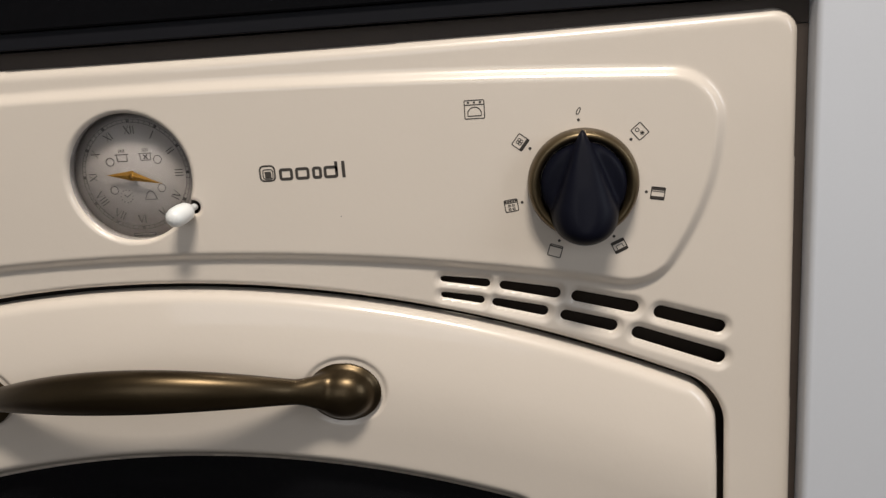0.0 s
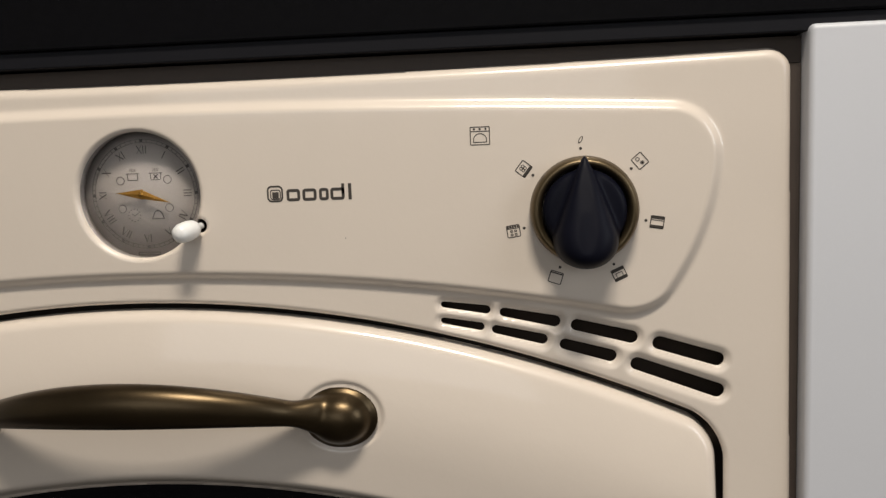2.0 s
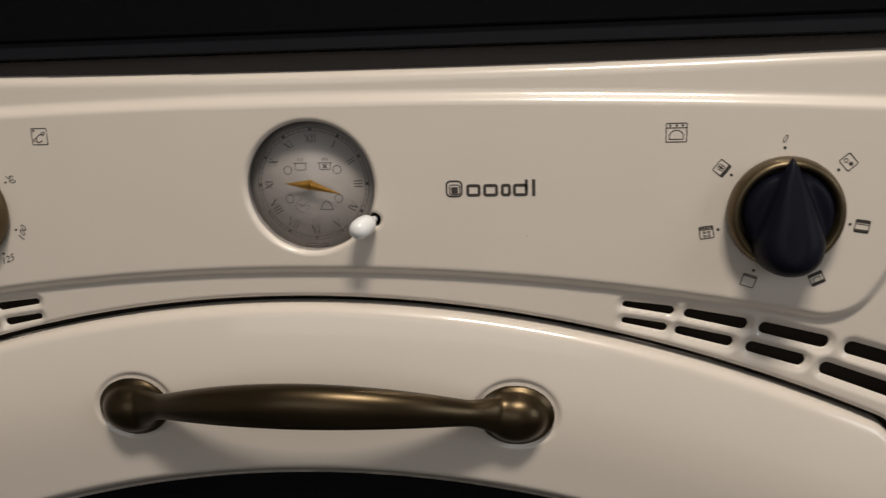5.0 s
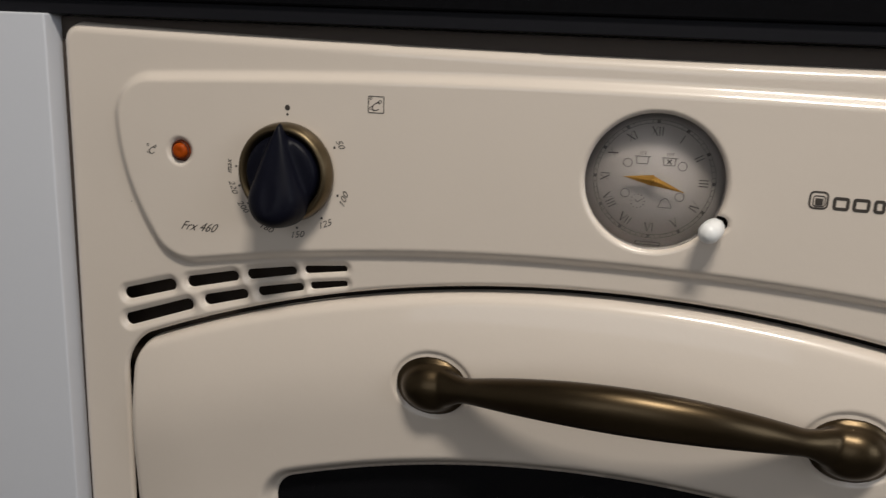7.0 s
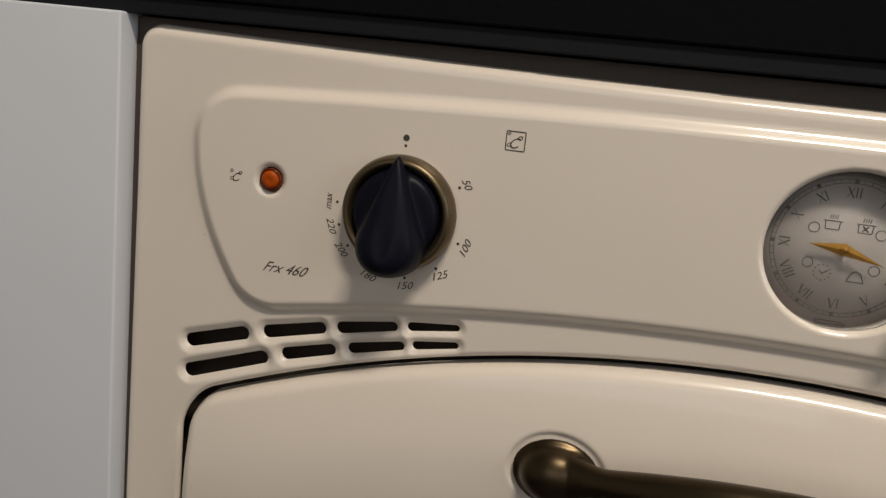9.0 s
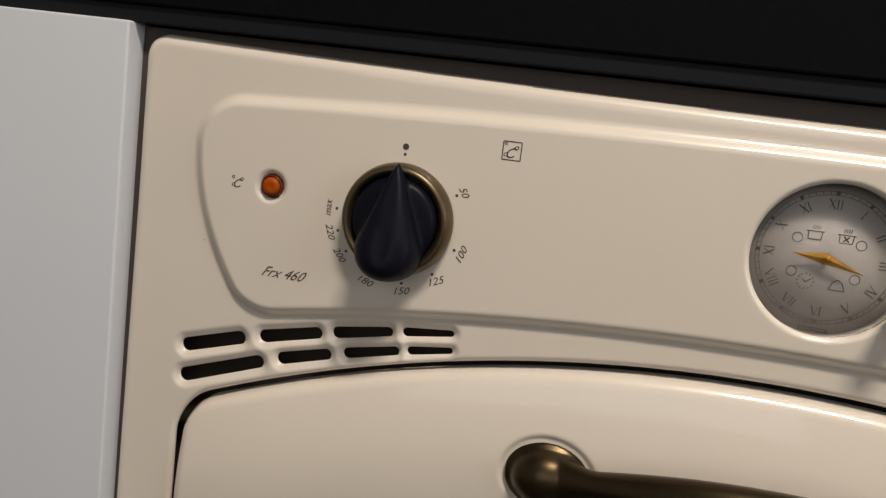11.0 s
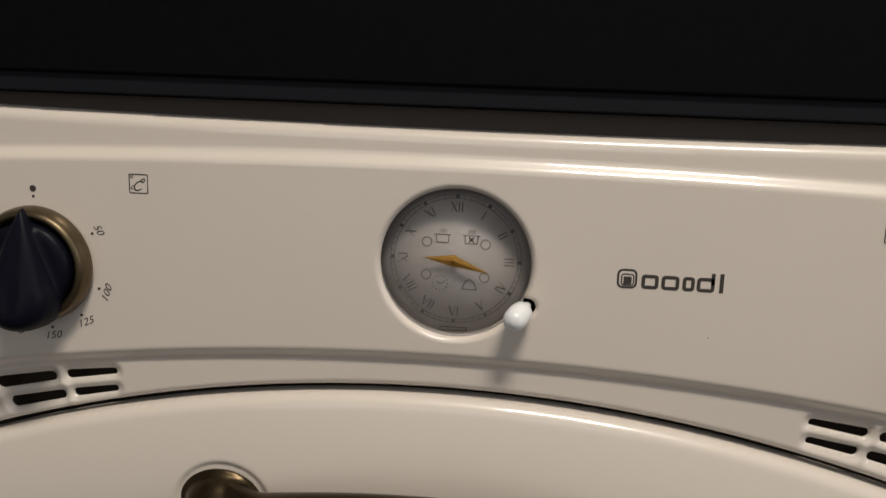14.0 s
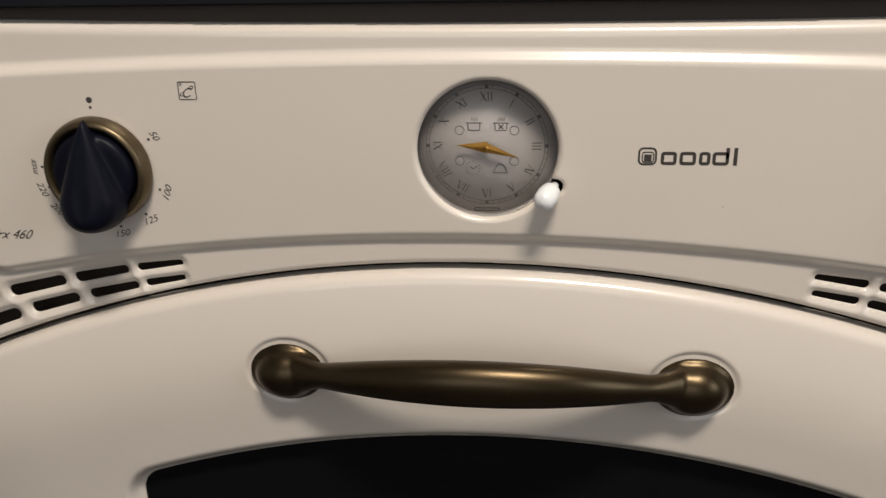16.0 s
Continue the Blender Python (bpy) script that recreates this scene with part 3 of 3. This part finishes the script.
printed("mark_bar", [bar(0.0989, 0.0516, 0.0989, 0.0562, 0.0014, PRINT)], front)
printed("mark_bar", [bar(0.1021, 0.0488, 0.1021, 0.0562, 0.0015, PRINT)], front)

# ---- clock ----
FACE = 0.0095
cx, cz = DIAL_C[0] - 0.0006, DIAL_C[1] + 0.0002
clock = part("clock_dial", lathe([(0.0306, FACE + 0.004), (0.0306, FACE), (0.0001, FACE)], cx, cz - 0.0002, 72), DIAL, oven, "round pale clock dial with roman numerals", at=LIFT)
Y = FACE - 0.00015
R1, R2 = 0.0247, 0.0262
printed("minute_track", [arc(cx, cz, R1, 0.00018, 0, 360, Y, 90), arc(cx, cz, R2, 0.00018, 0, 360, Y, 90)]
        + [bar(cx + R1 * math.cos(radians(6 * k)), cz + R1 * math.sin(radians(6 * k)), cx + R2 * math.cos(radians(6 * k)), cz + R2 * math.sin(radians(6 * k)), 0.00018, Y) for k in range(60)], clock)
for k in range(12):
    a = radians(90 - 30 * k)
    printed("hour_mark", [bar(cx + R1 * math.cos(a), cz + R1 * math.sin(a), cx + R2 * math.cos(a), cz + R2 * math.sin(a), 0.0014, Y - 0.00005)], clock)
STROKES = {"I": ((0, 0, 0, 1, 0.10),), "V": ((-0.32, 1, 0, 0, 0.13), (0.32, 1, 0, 0, 0.05)), "X": ((-0.3, 1, 0.3, 0, 0.13), (0.3, 1, -0.3, 0, 0.05))}
WIDTH = {"I": 0.34, "V": 0.72, "X": 0.70}
for k, text in enumerate(("XII", "I", "II", "III", "IV", "V", "VI", "VII", "VIII", "IX", "X", "XI")):
    angle = 90 - 30 * k
    a = radians(angle)
    px, pz = cx + 0.0212 * math.cos(a), cz + 0.0212 * math.sin(a)
    h = 0.0039
    x = -sum(WIDTH[c] for c in text) / 2
    pieces = []
    for c in text:
        x += WIDTH[c] / 2
        pieces += [bar(px + (x + p[0]) * h, pz + (p[1] - 0.5) * h, px + (x + p[2]) * h, pz + (p[3] - 0.5) * h, p[4] * h, Y) for p in STROKES[c]]
        x += WIDTH[c] / 2
    turn = angle - 90 if k in (10, 11, 0, 1, 2) else angle + 90
    printed("numeral", [turned(p, px, pz, turn) for p in pieces], clock)
for dx, dz in ((-0.0117, 0.0067), (0.0117, 0.0067), (-0.0117, -0.0068), (0.0117, -0.0068)):
    printed("signal_ring", [arc(cx + dx, cz + dz, 0.0019, 0.00026, 0, 360, Y)], clock)


def pot(px, pz, crossed):
    out = [bar(px - 0.0034, pz + 0.0016, px + 0.0034, pz + 0.0016, 0.0003, Y), bar(px - 0.0026, pz + 0.0016, px - 0.0024, pz - 0.0014, 0.0003, Y), bar(px + 0.0026, pz + 0.0016, px + 0.0024, pz - 0.0014, 0.0003, Y), bar(px - 0.0024, pz - 0.0016, px + 0.0024, pz - 0.0016, 0.0003, Y)]
    out += [bar(px + d, pz + 0.0024, px + d + 0.0003, pz + 0.0040, 0.00022, Y) for d in (-0.0012, -0.0004, 0.0004, 0.0012)]
    if crossed:
        out += [bar(px - 0.001, pz - 0.001, px + 0.001, pz + 0.001, 0.0005, Y), bar(px - 0.001, pz + 0.001, px + 0.001, pz - 0.001, 0.0005, Y)]
    return out


printed("pot_symbol", pot(cx - 0.0055, cz + 0.0083, False), clock)
printed("pot_symbol", pot(cx + 0.0060, cz + 0.0083, True), clock)
printed("clock_symbol", [disc(cx - 0.0060 + 0.0030 * math.cos(radians(30 * k)), cz - 0.0100 + 0.0030 * math.sin(radians(30 * k)), 0.00028, Y, 8) for k in range(12)] + [bar(cx - 0.0060, cz - 0.0104, cx - 0.0072, cz - 0.0092, 0.0003, Y), bar(cx - 0.0060, cz - 0.0104, cx - 0.0040, cz - 0.0090, 0.0003, Y)], clock)
qx, qz = cx + 0.0058, cz - 0.0100
printed("bell_symbol", [bar(qx - 0.003, qz - 0.0020, qx + 0.003, qz - 0.0020, 0.0003, Y), bar(qx - 0.0030, qz - 0.0020, qx - 0.0016, qz + 0.0012, 0.0003, Y), bar(qx + 0.0030, qz - 0.0020, qx + 0.0016, qz + 0.0012, 0.0003, Y), bar(qx - 0.0016, qz + 0.0012, qx, qz + 0.0022, 0.0003, Y), bar(qx + 0.0016, qz + 0.0012, qx, qz + 0.0022, 0.0003, Y)], clock)
printed("maker_strip", [frame_ring(cx, cz - 0.0287, 0.0112, 0.0017, 0.0005, 0.0006, Y)], clock)


def hand(length, wide, tail, degrees, y):
    c, s = math.cos(radians(degrees)), math.sin(radians(degrees))
    pts = [(-tail, 0), (0, -wide), (length, 0), (0, wide)]
    out = [(cx + u * c - v * s, cz + u * s + v * c) for u, v in pts]
    v, f = flat(out, y)
    mid = (cx, y - 0.0005, cz)
    v.append(mid)
    return v, f[1:] + [(k, (k + 1) % 4, 8) for k in range(4)]


part("hour_hand", to_bm(*hand(0.0130, 0.0025, 0.002, 176, FACE - 0.0030)), GOLD, clock, "gilt hand", smooth=False)
part("minute_hand", to_bm(*hand(0.0146, 0.0021, 0.002, -17, FACE - 0.0038)), GOLD, clock, "gilt hand", smooth=False)
part("hub", lathe([(0.0010, 0), (0.0010, -0.0042), (0.0001, -0.0045)], cx, cz, 20, FACE), GOLD, clock)
cover = part("dial_glass", lathe([(0.0, 0.0034), (0.0300, 0.0034), (0.0300, 0.0024), (0.0, 0.0024)], cx, cz - 0.0002, 72), GLASS, clock, "clear clock glass", smooth=False)
cover.visible_shadow = False
part("well", lathe([(0.0306, 0.0020), (0.0301, 0.0020), (0.0301, FACE + 0.001), (0.0306, FACE + 0.001), (0.0306, 0.0020)], cx, cz - 0.0002, 72, cap=False), DIAL, clock, "grey wall round the dial")


# ---- setting button ----
def button():
    bm = lathe([(0.0016, 0.0), (0.0016, -0.0042), (0.0032, -0.0047), (0.0043, -0.0066), (0.0047, -0.0100), (0.0046, -0.0142), (0.0038, -0.0166), (0.0023, -0.0179), (0.0001, -0.0183)], 0, 0, 36)
    bm.transform(Matrix.Translation((NOTCH[0], 0.003, NOTCH[1])) @ Euler((radians(9), 0, radians(-18))).to_matrix().to_4x4())
    return bm


part("setting_button", button(), BUTTON, oven, "white plastic clock setting button", at=LIFT)

# two tiny dark specks on the enamel
for x, z in ((-0.2619, 0.0212), (0.0990, 0.0310)):
    printed("speck", [disc(x, z, 0.00022, float(panel_height(np.array([x]), np.array([z]))[0]) - 0.0002, 8)], front)
